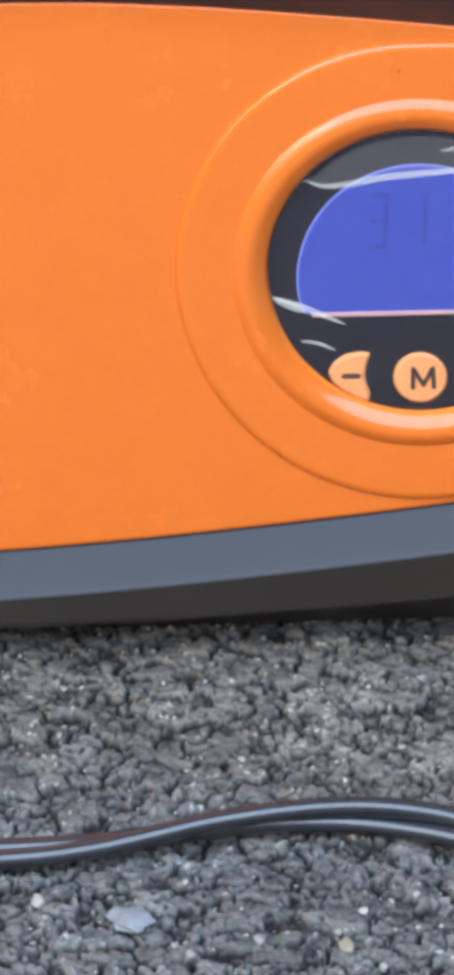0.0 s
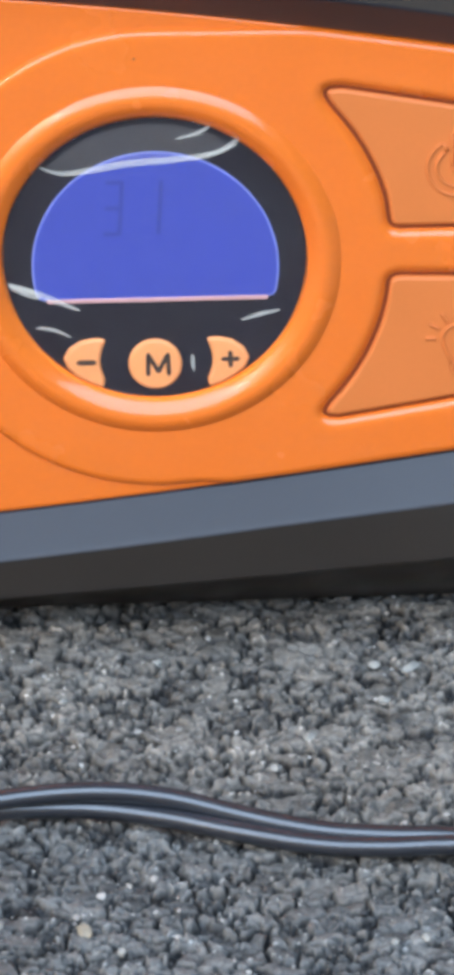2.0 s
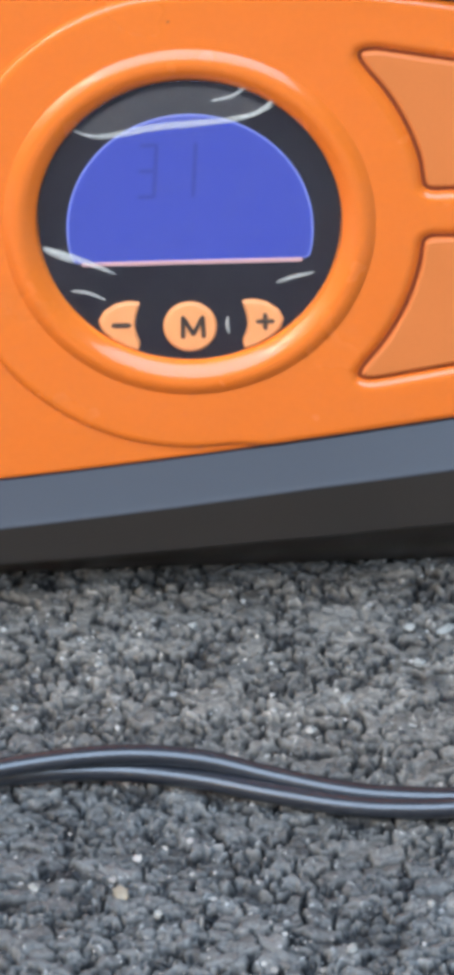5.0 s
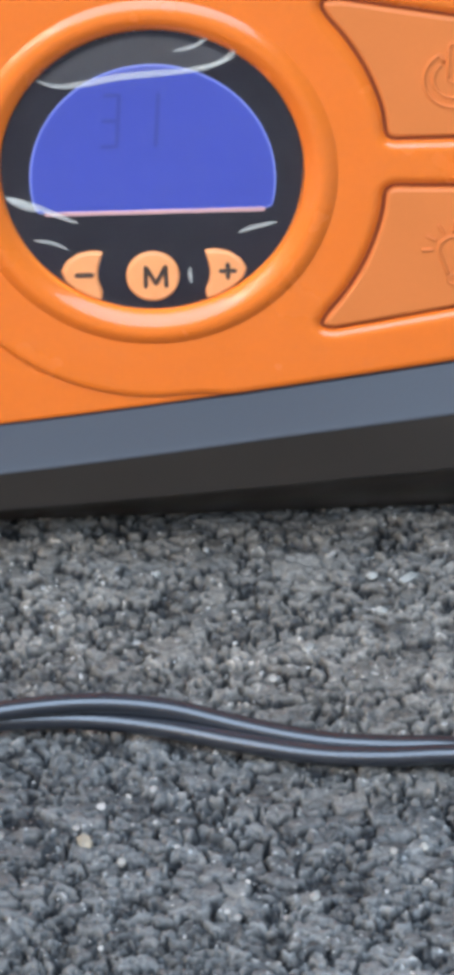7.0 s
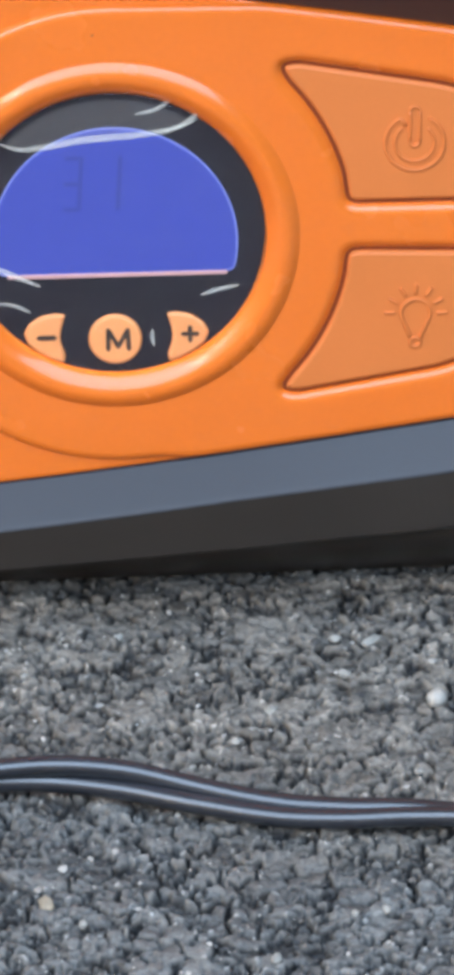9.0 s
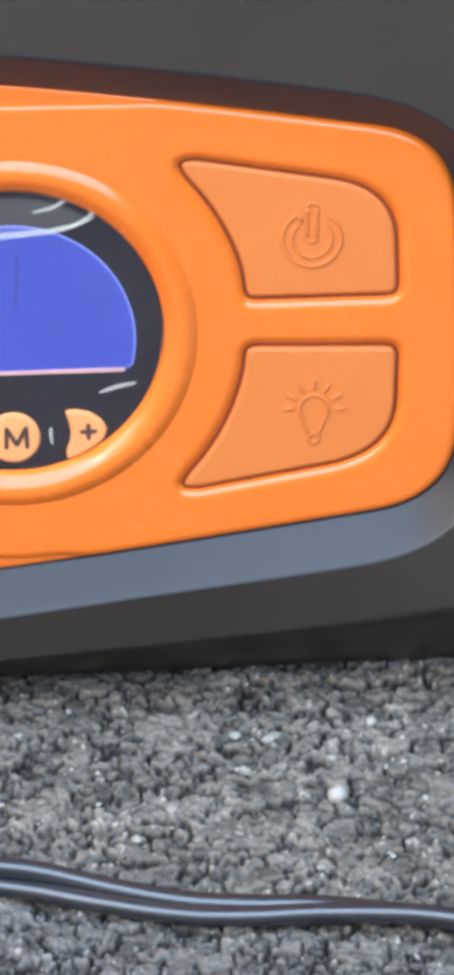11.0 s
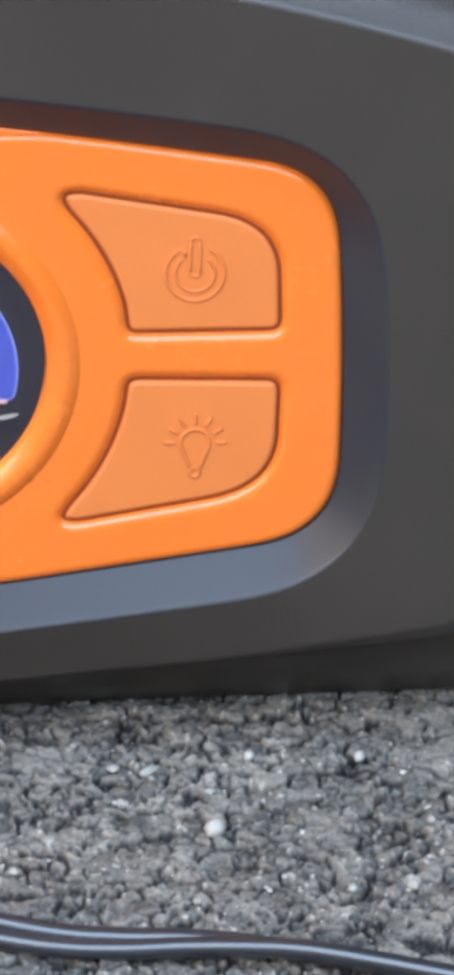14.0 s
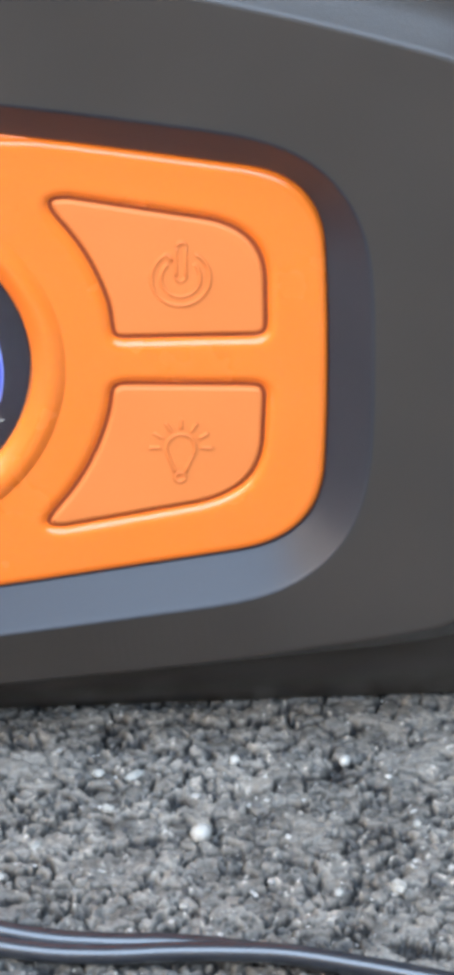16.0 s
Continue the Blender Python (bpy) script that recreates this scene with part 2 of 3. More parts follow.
def sweep(bm, pts, radius, flat=1.0, sides=10, taper=False):
    """A tube in millimetres along points, with pinched ends."""
    rings, n = [], len(pts)
    for i, p in enumerate(pts):
        t = (pts[min(i + 1, n - 1)] - pts[max(i - 1, 0)]).normalized()
        side = t.cross(Vector((0, 0, 1)))
        side = side.normalized() if side.length > 1e-4 else Vector((1, 0, 0))
        up = side.cross(t)
        k = radius * (math.sin(math.pi * (i + 0.35) / (n - 0.3)) ** 0.7 if taper else 1)
        rings.append([bm.verts.new((p + (side * math.cos(a) + up * math.sin(a) * flat) * k) * MM)
                      for a in (2 * math.pi * j / sides for j in range(sides))])
    for a, b in zip(rings, rings[1:]):
        for j in range(sides):
            bm.faces.new((a[j], b[j], b[(j + 1) % sides], a[(j + 1) % sides])).smooth = True
    bm.faces.new(rings[0]), bm.faces.new(rings[-1][::-1])


def part(name, bm, material, parent, label=""):
    me = bpy.data.meshes.new(name)
    bm.to_mesh(me)
    bm.free()
    me.materials.append(material)
    ob = new(name, me)
    ob.parent = parent
    if label:
        tagged(ob, label)
    return ob


# ---- ground ----
def axis(a, b, step, far):
    mid = list(np.arange(a, b, step))
    lo, hi, d = [a], [b], step
    while b - a < far and hi[-1] < far:
        d *= 1.32
        hi.append(hi[-1] + d), lo.append(lo[-1] - d)
    return np.array(lo[:0:-1] + mid + hi)


def wave(x, y, cell, seed):
    """Smooth value noise."""
    gx, gy = np.floor(x / cell).astype(np.int64), np.floor(y / cell).astype(np.int64)
    fx, fy = x / cell - gx, y / cell - gy
    fx, fy = fx * fx * (3 - 2 * fx), fy * fy * (3 - 2 * fy)

    def rnd(i, j):
        v = np.sin((i * 127.1 + j * 311.7 + seed * 57.3) % 6283.185) * 43758.5453
        return v - np.floor(v)
    return (rnd(gx, gy) * (1 - fx) + rnd(gx + 1, gy) * fx) * (1 - fy) + (rnd(gx, gy + 1) * (1 - fx) + rnd(gx + 1, gy + 1) * fx) * fy


def plates(x, y, cell, seed):
    """Broken plates: distance to the seam in cells, distance from the middle, a random number and a tilted top."""
    x, y = 0.82 * x + 0.572 * y, 0.82 * y - 0.572 * x
    gx, gy = np.floor(x / cell).astype(np.int64), np.floor(y / cell).astype(np.int64)
    d1, d2 = np.full(x.shape, 9.0), np.full(x.shape, 9.0)
    num, top = np.zeros(x.shape), np.zeros(x.shape)
    ax, ay, bx, by = (np.zeros(x.shape) for _ in range(4))

    def rnd(i, j, k):
        v = np.sin((i * 127.1 + j * 311.7 + k * 74.7 + seed * 19.19) % 6283.185) * 43758.5453
        return v - np.floor(v)
    for i in range(-2, 3):
        for j in range(-2, 3):
            cx, cy = gx + i, gy + j
            dx, dy = x / cell - (cx + rnd(cx, cy, 1)), y / cell - (cy + rnd(cx, cy, 2))
            d = np.hypot(dx, dy) * (0.9 + 0.2 * rnd(cx, cy, 3))
            first, second = d < d1, (d >= d1) & (d < d2)
            bx, by = np.where(first, ax, np.where(second, dx, bx)), np.where(first, ay, np.where(second, dy, by))
            ax, ay = np.where(first, dx, ax), np.where(first, dy, ay)
            d2 = np.where(first, d1, np.minimum(d2, d))
            d1 = np.where(first, d, d1)
            num = np.where(first, rnd(cx, cy, 4), num)
            top = np.where(first, (rnd(cx, cy, 5) - 0.5) * dx + (rnd(cx, cy, 6) - 0.5) * dy, top)
    along = np.abs(0.572 * (ax - bx) + 0.82 * (ay - by)) / (np.hypot(ax - bx, ay - by) + 1e-6)  # seams that run along the lane are the open ones
    return (d2 - d1) / (0.55 + 0.45 * np.clip(along * 1.6 - 0.4, 0, 1)), d1, num, top


def height(x, y):
    """Height of the worn asphalt in millimetres, and the number that colours it: binder and painted crack shade low,
    bare stone high.
    """
    wx = x + 1.2 * wave(x, y, 2.3, 5) + 0.7 * wave(x, y, 0.9, 6)
    wy = y + 1.2 * wave(x, y, 2.1, 7) + 0.7 * wave(x, y, 0.8, 8)
    low = 0.7 * (wave(x, y, 13, 4) - 0.5) + 0.45 * (wave(wx, wy, 2.8, 10) - 0.5) + 0.2 * (wave(x, y, 0.8, 9) - 0.5)
    num = 0.42 + 0.16 * (wave(x, y, 4.5, 2) - 0.5)
    seam, mid, k, top = plates(wx * 0.62, wy * 1.25, 4.0, 3)        # large plates of coated stone
    open_ = np.clip((wave(x * 0.7, y, 2.6, 21) - 0.32) / 0.14, 0, 1)
    cut = np.exp(-(seam / 0.15) ** 2) * open_
    low, num = low + 0.9 * (k - 0.5) + 1.4 * top, num + 0.22 * (k - 0.5)
    seam, mid, k, top = plates(wx * 0.72 + 31, wy * 1.25, 2.05, 17)  # lumps
    lump_ = np.clip((wave(x, y, 5.5, 22) - 0.3 - 0.2 * np.clip((x - 20) / 40, 0, 1)) / 0.3, 0, 1)  # flatter, more worn towards the east
    nick = np.exp(-(seam / 0.24) ** 2) * np.clip((wave(x * 0.7, y, 1.9, 23) - 0.37) / 0.12, 0, 1) * (0.35 + 0.65 * lump_)
    low, num = low + lump_ * (0.9 * (k - 0.5) - 0.8 * mid * mid + 1.3 * top), num + (0.12 + 0.26 * lump_) * (k - 0.5)
    seam, mid, k, top = plates(wx, wy, 0.95, 29)            # grains
    low = low + (0.35 * (k - 0.5) - 0.3 * mid * mid) * (0.35 + 0.65 * lump_)
    pale = (k > 0.95) & (mid < 0.42)
    low, num = low + np.where(pale, 0.22, 0), np.where(pale, 0.7 + 4.5 * (k - 0.95), num + 0.15 * (k - 0.5))
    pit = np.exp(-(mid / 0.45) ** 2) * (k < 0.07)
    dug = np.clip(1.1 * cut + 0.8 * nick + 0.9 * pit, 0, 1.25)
    # cracks, nicks and pits are dug, and their shade is painted into the colour
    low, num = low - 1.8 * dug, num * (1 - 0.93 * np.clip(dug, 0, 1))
    fade = np.clip(1.6 - np.hypot(x, y) / 200, 0, 1)
    return np.minimum(low, 0.9) * fade - 0.75, num


GX, GY = axis(-82, 114, 0.24, 400000), axis(-106, 30, 0.27, 400000)
XX, YY = np.meshgrid(GX, GY)
ZZ, NUM = height(XX, YY)
nx, ny = len(GX), len(GY)
idx = np.arange(nx * ny).reshape(ny, nx)
quads = np.stack([idx[:-1, :-1], idx[:-1, 1:], idx[1:, 1:], idx[1:, :-1]], -1).reshape(-1, 4)
gm = bpy.data.meshes.new("ground")
gm.from_pydata((np.stack([XX, YY, ZZ], -1).reshape(-1, 3) * MM).tolist(), [], quads.tolist())
gm.polygons.foreach_set("use_smooth", np.ones(len(quads), dtype=bool))
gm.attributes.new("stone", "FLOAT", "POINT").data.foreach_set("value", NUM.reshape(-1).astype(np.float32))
NEAR = np.clip(np.minimum(np.minimum(XX + 90, 122 - XX), np.minimum(YY + 114, 38 - YY)) / 6, 0, 1)
gm.attributes.new("near", "FLOAT", "POINT").data.foreach_set("value", NEAR.reshape(-1).astype(np.float32))
WARMTH = np.clip((YY + 52 + 0.25 * XX + 16 * (wave(XX, YY, 9, 61) - 0.5) + 10 * (wave(XX, YY, 3, 62) - 0.5)) / 24, 0, 1)
gm.attributes.new("warmth", "FLOAT", "POINT").data.foreach_set("value", WARMTH.reshape(-1).astype(np.float32))
gm.materials.append(ASPHALT)
ground = tagged(new("ground", gm), "coarse worn grey asphalt with crushed stone, cracks and pits painted dark as shade", "asphalt", kind="structure")


def lump(bm, x, y, z, sx, sy, sz, turn, rough=0.25, sub=1):
    """A broken stone, in millimetres."""
    made = bmesh.ops.create_icosphere(bm, subdivisions=sub, radius=1.0)["verts"]
    c, s = math.cos(turn), math.sin(turn)
    for v in made:
        k = 1 + random.uniform(-rough, rough)
        px, py, pz = v.co.x * sx * k, v.co.y * sy * k, v.co.z * sz * k
        v.co = ((x + px * c - py * s) * MM, (y + px * s + py * c) * MM, (z + pz) * MM)


# loose grit: plain arrays, one joined mesh
rng = np.random.default_rng(4)
tmp = bmesh.new()
bmesh.ops.create_icosphere(tmp, subdivisions=1, radius=1.0)
BV = np.array([v.co[:] for v in tmp.verts])
BF = np.array([[v.index for v in f.verts] for f in tmp.faces])
tmp.free()
N = 6000
gx, gy = rng.uniform(-84, 116, N), rng.uniform(-105, 30, N)
size = 0.18 + 0.55 * rng.random(N) ** 3.5
gz = height(gx, gy)[0] + size * 0.25
vs = BV[None] * (size[:, None, None] * rng.uniform(0.6, 1.35, (N, 1, 3))) * (1 + rng.uniform(-0.28, 0.28, (N, len(BV), 1)))
an_ = rng.uniform(0, 6.28, N)
ca, sa = np.cos(an_)[:, None], np.sin(an_)[:, None]
vs = np.stack([vs[..., 0] * ca - vs[..., 1] * sa + gx[:, None], vs[..., 0] * sa + vs[..., 1] * ca + gy[:, None], vs[..., 2] * 0.55 + gz[:, None]], -1)
fs = BF[None] + (np.arange(N) * len(BV))[:, None, None]
me = bpy.data.meshes.new("grit")
me.from_pydata((vs.reshape(-1, 3) * MM).tolist(), [], fs.reshape(-1, 3).tolist())
me.materials.append(GRIT)
tagged(new("grit", me), "fine loose grey stone grit lying on the asphalt", "grit", kind="stuff")

PEBBLES = [
    (54.6, -15.6, 1.8, 1.7, 1.75, 0.3, WHITE, "round white quartz pebble lying on grey asphalt"),
    (61.4, 4.0, 1.0, 0.9, 0.9, 0.8, WHITE, "small white pebble lying on grey asphalt"),
    (80.7, 4.7, 1.25, 1.0, 1.0, 1.2, WHITE, "small white pebble lying on grey asphalt"),
    (43.7, 1.0, 2.1, 0.85, 0.7, 0.75, PALE, "long pale stone chip on grey asphalt"),
    (37.6, 1.9, 1.2, 0.8, 0.7, 0.2, PALE, "small pale pebble on grey asphalt"),
    (-46.8, -60.8, 3.9, 2.7, 1.0, -0.35, CHIP, "flat pale grey-blue stone chip in the asphalt"),
    (-11.1, -65.6, 1.3, 1.9, 1.0, 0.4, TAN, "pale tan pebble set in grey asphalt"),
]
for i, (x, y, r) in enumerate(((39, -8, 1.1), (26.2, -18, 1.1), (77.4, -30, 0.9), (87.6, -29.2, 1.6), (51, -33, 0.7), (20.3, -25, 0.8), (26.3, -79, 1.1), (44.4, -68, 0.9), (39.3, -69, 0.7),
                               (-5, -71, 0.9), (0, 3, 1.0), (-30, -19, 0.8), (-62, -56, 1.5), (-36.4, -68, 0.9), (-25.3, -64, 1.0), (68, -46, 0.7), (92, -13, 0.8), (-16, -8, 0.8))):
    PEBBLES.append((x, y, r, r * (0.75 + 0.1 * (i % 3)), r * 0.75, 0.7 * i, PALE, "small pale pebble on grey asphalt"))
for x, y, sx, sy, sz, turn, m, label in PEBBLES:
    bm = bmesh.new()
    lump(bm, 0, 0, 0, sx, sy, sz, turn, 0.09 if m is WHITE else 0.22, 2)
    for f in bm.faces:
        f.smooth = m is WHITE
    me = bpy.data.meshes.new("pebble")
    bm.to_mesh(me), bm.free()
    me.materials.append(m)
    ob = tagged(new("pebble", me), label, "pebble", "pebbles on the asphalt")
    z = float(height(x + sx * np.array([0, 0.6, -0.6, 0, 0]), y + sy * np.array([0, 0, 0, 0.6, -0.6]))[0].max()) - 0.15
    ob.location = (x * MM, y * MM, (z + sz * (0.75 if m is WHITE else 0.9 if m is CHIP else 0.45)) * MM)

# unseen walls and part roof, added round the camera to block and shape light
for name, x, y, z, w, d, h, label in (
        ("wall_south", 0, -2.7, 1.09, 7.2, 0.2, 2.2, "unseen plain tan wall added to block low sky light"), ("wall_north", 0, 3.1, 1.34, 7.2, 0.2, 2.7, "unseen plain tan wall added to block low sky light"),
        ("wall_west", -3.7, 0.2, 1.34, 0.2, 5.6, 2.7, "unseen plain tan wall added to block low sky light"), ("wall_east", 3.7, 0.2, 1.34, 0.2, 5.6, 2.7, "unseen plain tan wall added to block low sky light"),
        ("ceiling", 0, 1.45, 2.78, 7.6, 3.5, 0.16, "unseen plain tan roof slab added to shape the sky light"), ("ceiling_west", -3.05, -1.55, 2.78, 1.5, 2.5, 0.16, "unseen plain tan roof slab added to shape the sky light"),
        ("ceiling_east", 3.05, -1.55, 2.78, 1.5, 2.5, 0.16, "unseen plain tan roof slab added to shape the sky light")):
    bm = bmesh.new()
    bmesh.ops.create_cube(bm, size=1.0)
    for v in bm.verts:
        v.co = (x + v.co.x * w, y + v.co.y * d, z + v.co.z * h)
    bmesh.ops.bevel(bm, geom=bm.edges[:], offset=0.015, segments=2, affect="EDGES")
    me = bpy.data.meshes.new(name)
    bm.to_mesh(me), bm.free()
    me.materials.append(WALL)
    tagged(new(name, me), label, "wall" if "wall" in name else "ceiling", kind="structure")

# ---- the tyre inflator ----
LEAN = 13.0
inflator = tagged(new("tyre_inflator"), "orange and black portable tyre inflator standing on asphalt, blue display lit", "tyre inflator")
inflator.matrix_world = pose(0, 0, 0, 90 - LEAN, 0, 0)
DU, DV = 0.0, 75.7

PANEL = rounded([(75.4, 78, 24), (73.2, 110.4, 13), (14, 118.6, 30), (-62, 124.6, 40), (-112, 119, 14), (-122, 72, 30), (-112, 21.3, 14),
                 (-60, 24.7, 30), (3, 32.8, 30), (75.0, 44.8, 14)][::-1], 0.8)
PANEL = PANEL if sum(a.x * b.y - b.x * a.y for a, b in zip(PANEL, PANEL[1:] + PANEL[:1])) > 0 else PANEL[::-1]


def arc(cx, cy, r, a0, a1, n=14):
    return [(cx + r * math.cos(radians(a0 + (a1 - a0) * i / n)), cy + r * math.sin(radians(a0 + (a1 - a0) * i / n))) for i in range(n + 1)]


def ccw(o):
    return o if sum(a.x * b.y - b.x * a.y for a, b in zip(o, o[1:] + o[:1])) > 0 else o[::-1]


# raised pad round the dial and the buttons
inner = [p for p in grown(PANEL, -0.12)]
PAD = [p for p in inner if p.x > (24.0 if p.y > 75 else 10.5)]
k = max(range(len(PAD)), key=lambda i: (PAD[i] - PAD[i - 1]).length)
PAD = PAD[k:] + PAD[:k]
PAD = ccw(resample(PAD + [Vector((x, y if y > 75.8 else 75.8 + (y - 75.8) * 1.02)) for x, y in arc(DU, 75.8, 40.7, 92, 282, 90)], 0.7))
for _ in range(12):
    PAD = [(PAD[i - 1] + PAD[i] * 2 + PAD[(i + 1) % len(PAD)]) / 4 for i in range(len(PAD))]

UPPER = ccw(rounded([(64.9, 81.8, 2.4), (64.2, 101.6, 11), (26.0, 107.6, 7)] + [(*p, 1.5) for p in arc(DU, 75.8, 39.6, 46, 16, 8)] + [(38.8, 81.2, 2.0)], 0.4))
LOWER = ccw(rounded([(65.0, 73.4, 2.6), (38.7, 73.6, 2.6)] + [(*p, 1.5) for p in arc(DU, 75.8, 38.9, -10, -42, 8)] + [(25.8, 45.8, 7), (64.6, 53.2, 12)], 0.4))
for _ in range(60):  # the long tips are blunt
    UPPER, LOWER = ([(o[i - 1] + o[i] * 2 + o[(i + 1) % len(o)]) / 4 if o[i].x < 31 else o[i] for i in range(len(o))] for o in (UPPER, LOWER))
HOLES = [UPPER, LOWER]
RIM = [(2.0, 0.0), (1.55, -0.03), (1.1, -0.15), (0.65, -0.38), (0.25, -0.74), (0.05, -1.15)]

bm = slab(PANEL, [(0.0, -3.0), (0.0, -1.5), (-0.12, -1.2), (-0.4, -1.04), (-0.9, -1.0)], HOLES + [circle(DU, DV, 27)], [(0, -1.0), (0, -4.4)])
panel = part("front_panel", bm, ORANGE, inflator, "glossy orange plastic front panel")
bm = slab(PAD, [(0.0, -1.3), (-0.04, -1.0), (-0.2, -0.6), (-0.55, -0.26), (-1.0, -0.08), (-1.6, 0.0)], HOLES + [circle(DU, DV, 28)], RIM)
part("raised_pad", bm, ORANGE, panel, "raised glossy orange area round the dial")

bezel = part("dial_ring", lathe(DU, DV, [(31.4, -0.3), (31.0, 0.06), (30.4, 0.5), (29.7, 0.86), (29.0, 1.08), (28.2, 1.06), (27.4, 0.72), (26.6, 0.2), (25.85, -0.35), (25.4, -0.9), (25.25, -1.4), (25.2, -2.4)], 160),
             ORANGE, inflator, "rounded glossy orange ring round the display")

# dial
dial = part("dial_face", slab(circle(DU, DV, 26.0, 128), [(0, -2.6), (0, -1.7)]), PITCH, inflator, "black dial face behind a clear lens")
ROLL = radians(1.5)


def turned(pts, a=ROLL, cx=DU, cy=DV):
    c, s = math.cos(a), math.sin(a)
    return [Vector((cx + (p[0] - cx) * c - (p[1] - cy) * s, cy + (p[0] - cx) * s + (p[1] - cy) * c)) for p in pts]


half = math.degrees(math.asin(5.4 / 20.3))
screen = ccw(rounded([(p.x, p.y, 1.0) for p in turned(arc(0.1, 74.2, 20.3, -half, 180 + half, 60))], 0.6))
part("lcd_rim", slab(grown(screen, 0.3), [(0, -1.72), (0, -1.6)]), RIMBLUE, dial, "pale blue edge of the lit screen")
lcd = part("lcd_screen", slab(screen, [(0, -1.7), (0, -1.5)]), LCD, dial, "lit violet-blue LCD screen reading 31")
edge = turned([(-18.2, 68.0), (18.7, 68.0), (18.7, 68.65), (-18.2, 68.65)])
part("lcd_edge", slab(ccw(edge), [(0, -1.7), (0, -1.45)]), PINK, dial, "pale pink lower edge of the screen")


def bar(bm, x0, y0, x1, y1, w, h0, h1):
    a, b = Vector((x0, y0)), Vector((x1, y1))
    t = (b - a).normalized() * w * 0.5
    s = Vector((-t.y, t.x))
    o = [a - t, a - s, b - s, b + t, b + s, a + s]
    lo, hi = ring(bm, turned(o), h0), ring(bm, turned(o), h1)
    bridge(bm, lo, hi)
    bm.faces.new(hi)


def digit(name, x, y, w, h, on):
    seg = {"a": (0, h, w, h), "b": (w, h / 2, w, h), "c": (w, 0, w, h / 2), "d": (0, 0, w, 0), "g": (0, h / 2, w, h / 2)}
    bm = bmesh.new()
    for s in on:
        x0, y0, x1, y1 = seg[s]
        lean = 0.08
        bar(bm, x + x0 + lean * y0, y + y0, x + x1 + lean * y1, y + y1, 0.75, -1.5, -1.46)
    part(name, bm, SEGMENT, lcd)


digit("digit", -8.2, 80.3, 2.5, 9.2, "abgcd")
digit("digit", -2.4, 80.3, 3.2, 9.2, "bc")


def key(name, outline, mark):
    c = sum(outline, Vector((0, 0))) / len(outline)
    outline = [c + (p - c) * 0.95 for p in outline]
    k = part(name, slab(ccw(outline), [(0.25, -1.7), (0.2, -1.3), (0.0, -1.05), (-0.35, -0.95)]), KEY, dial, "small peach-orange key with a black mark")
    part("mark", mark, INK, k)


bm = bmesh.new()
bar(bm, -13.3, 57.3, -10.7, 57.3, 0.95, -0.95, -0.9)
key("minus_key", resample(turned([(-8.6, 61.1), (-10.2, 61.3), (-12.6, 60.8), (-14.6, 59.4), (-15.5, 57.7), (-14.9, 56.0), (-13.2, 54.5), (-10.9, 53.1), (-8.9, 52.3), (-8.7, 53.6), (-9.4, 55.5), (-9.6, 57.0), (-9.3, 58.9)], radians(0.6)), 0.4), bm)
bm = bmesh.new()
bar(bm, 10.95, 57.4, 13.45, 57.4, 0.8, -0.95, -0.9)
bar(bm, 12.2, 56.15, 12.2, 58.65, 0.8, -0.95, -0.895)
key("plus_key", resample(turned([(8.8, 61.3), (10.4, 61.5), (12.8, 61.0), (14.8, 59.6), (15.7, 57.9), (15.1, 56.2), (13.4, 54.7), (11.1, 53.3), (9.1, 52.5), (8.9, 53.8), (9.6, 55.7), (9.8, 57.2), (9.5, 59.1)], radians(0.3)), 0.4), bm)

mk = part("mode_key", slab(circle(0.05, 56.6, 4.3, 64), [(0.2, -1.7), (0.18, -1.3), (0.0, -1.05), (-0.35, -0.95)]), KEY, dial, "small round peach-orange key marked M")
bm = bmesh.new()
for x0, y0, x1, y1 in ((-1.7, 54.9, -1.6, 58.5), (1.8, 54.9, 1.7, 58.5), (-1.5, 58.3, 0.05, 55.4), (1.6, 58.3, 0.05, 55.4)):
    bar(bm, x0, y0, x1, y1, 0.78, -0.95, -0.9)
part("letter", bm, INK, mk, "black capital letter M")

# clear lens with creased film on it
lens = part("lens", slab(circle(DU, DV, 25.5, 128), [(0, -0.75), (0, -0.55), (-0.2, -0.45)], bottom=True), GLASS, dial, "clear plastic lens over the display")
lens.visible_shadow = False


def crease(pts, r):
    bm = bmesh.new()
    c = [Vector((*p, -0.42)) for p in pts]
    fine = []
    for i in range(len(c) - 1):
        a, b, d, e = c[max(i - 1, 0)], c[i], c[i + 1], c[min(i + 2, len(c) - 1)]
        for j in range(8):
            t = j / 8
            fine.append(0.5 * (2 * b + (d - a) * t + (2 * a - 5 * b + 4 * d - e) * t * t + (3 * b - a - 3 * d + e) * t ** 3))
    sweep(bm, fine + [c[-1]], r, 0.3, 8, True)
    ob = part("film_crease", bm, FILM, dial, "pale crease in the protective film")
    ob.visible_shadow = False


film = ccw(resample([Vector(p) for p in [(-18.2, 92.6), (-15.5, 91.6), (-11, 92.1), (-5, 93.2), (3, 94.0), (9, 94.8), (13.6, 96.4)] + arc(DU, DV, 24.4, 57, 137, 24)], 0.6))
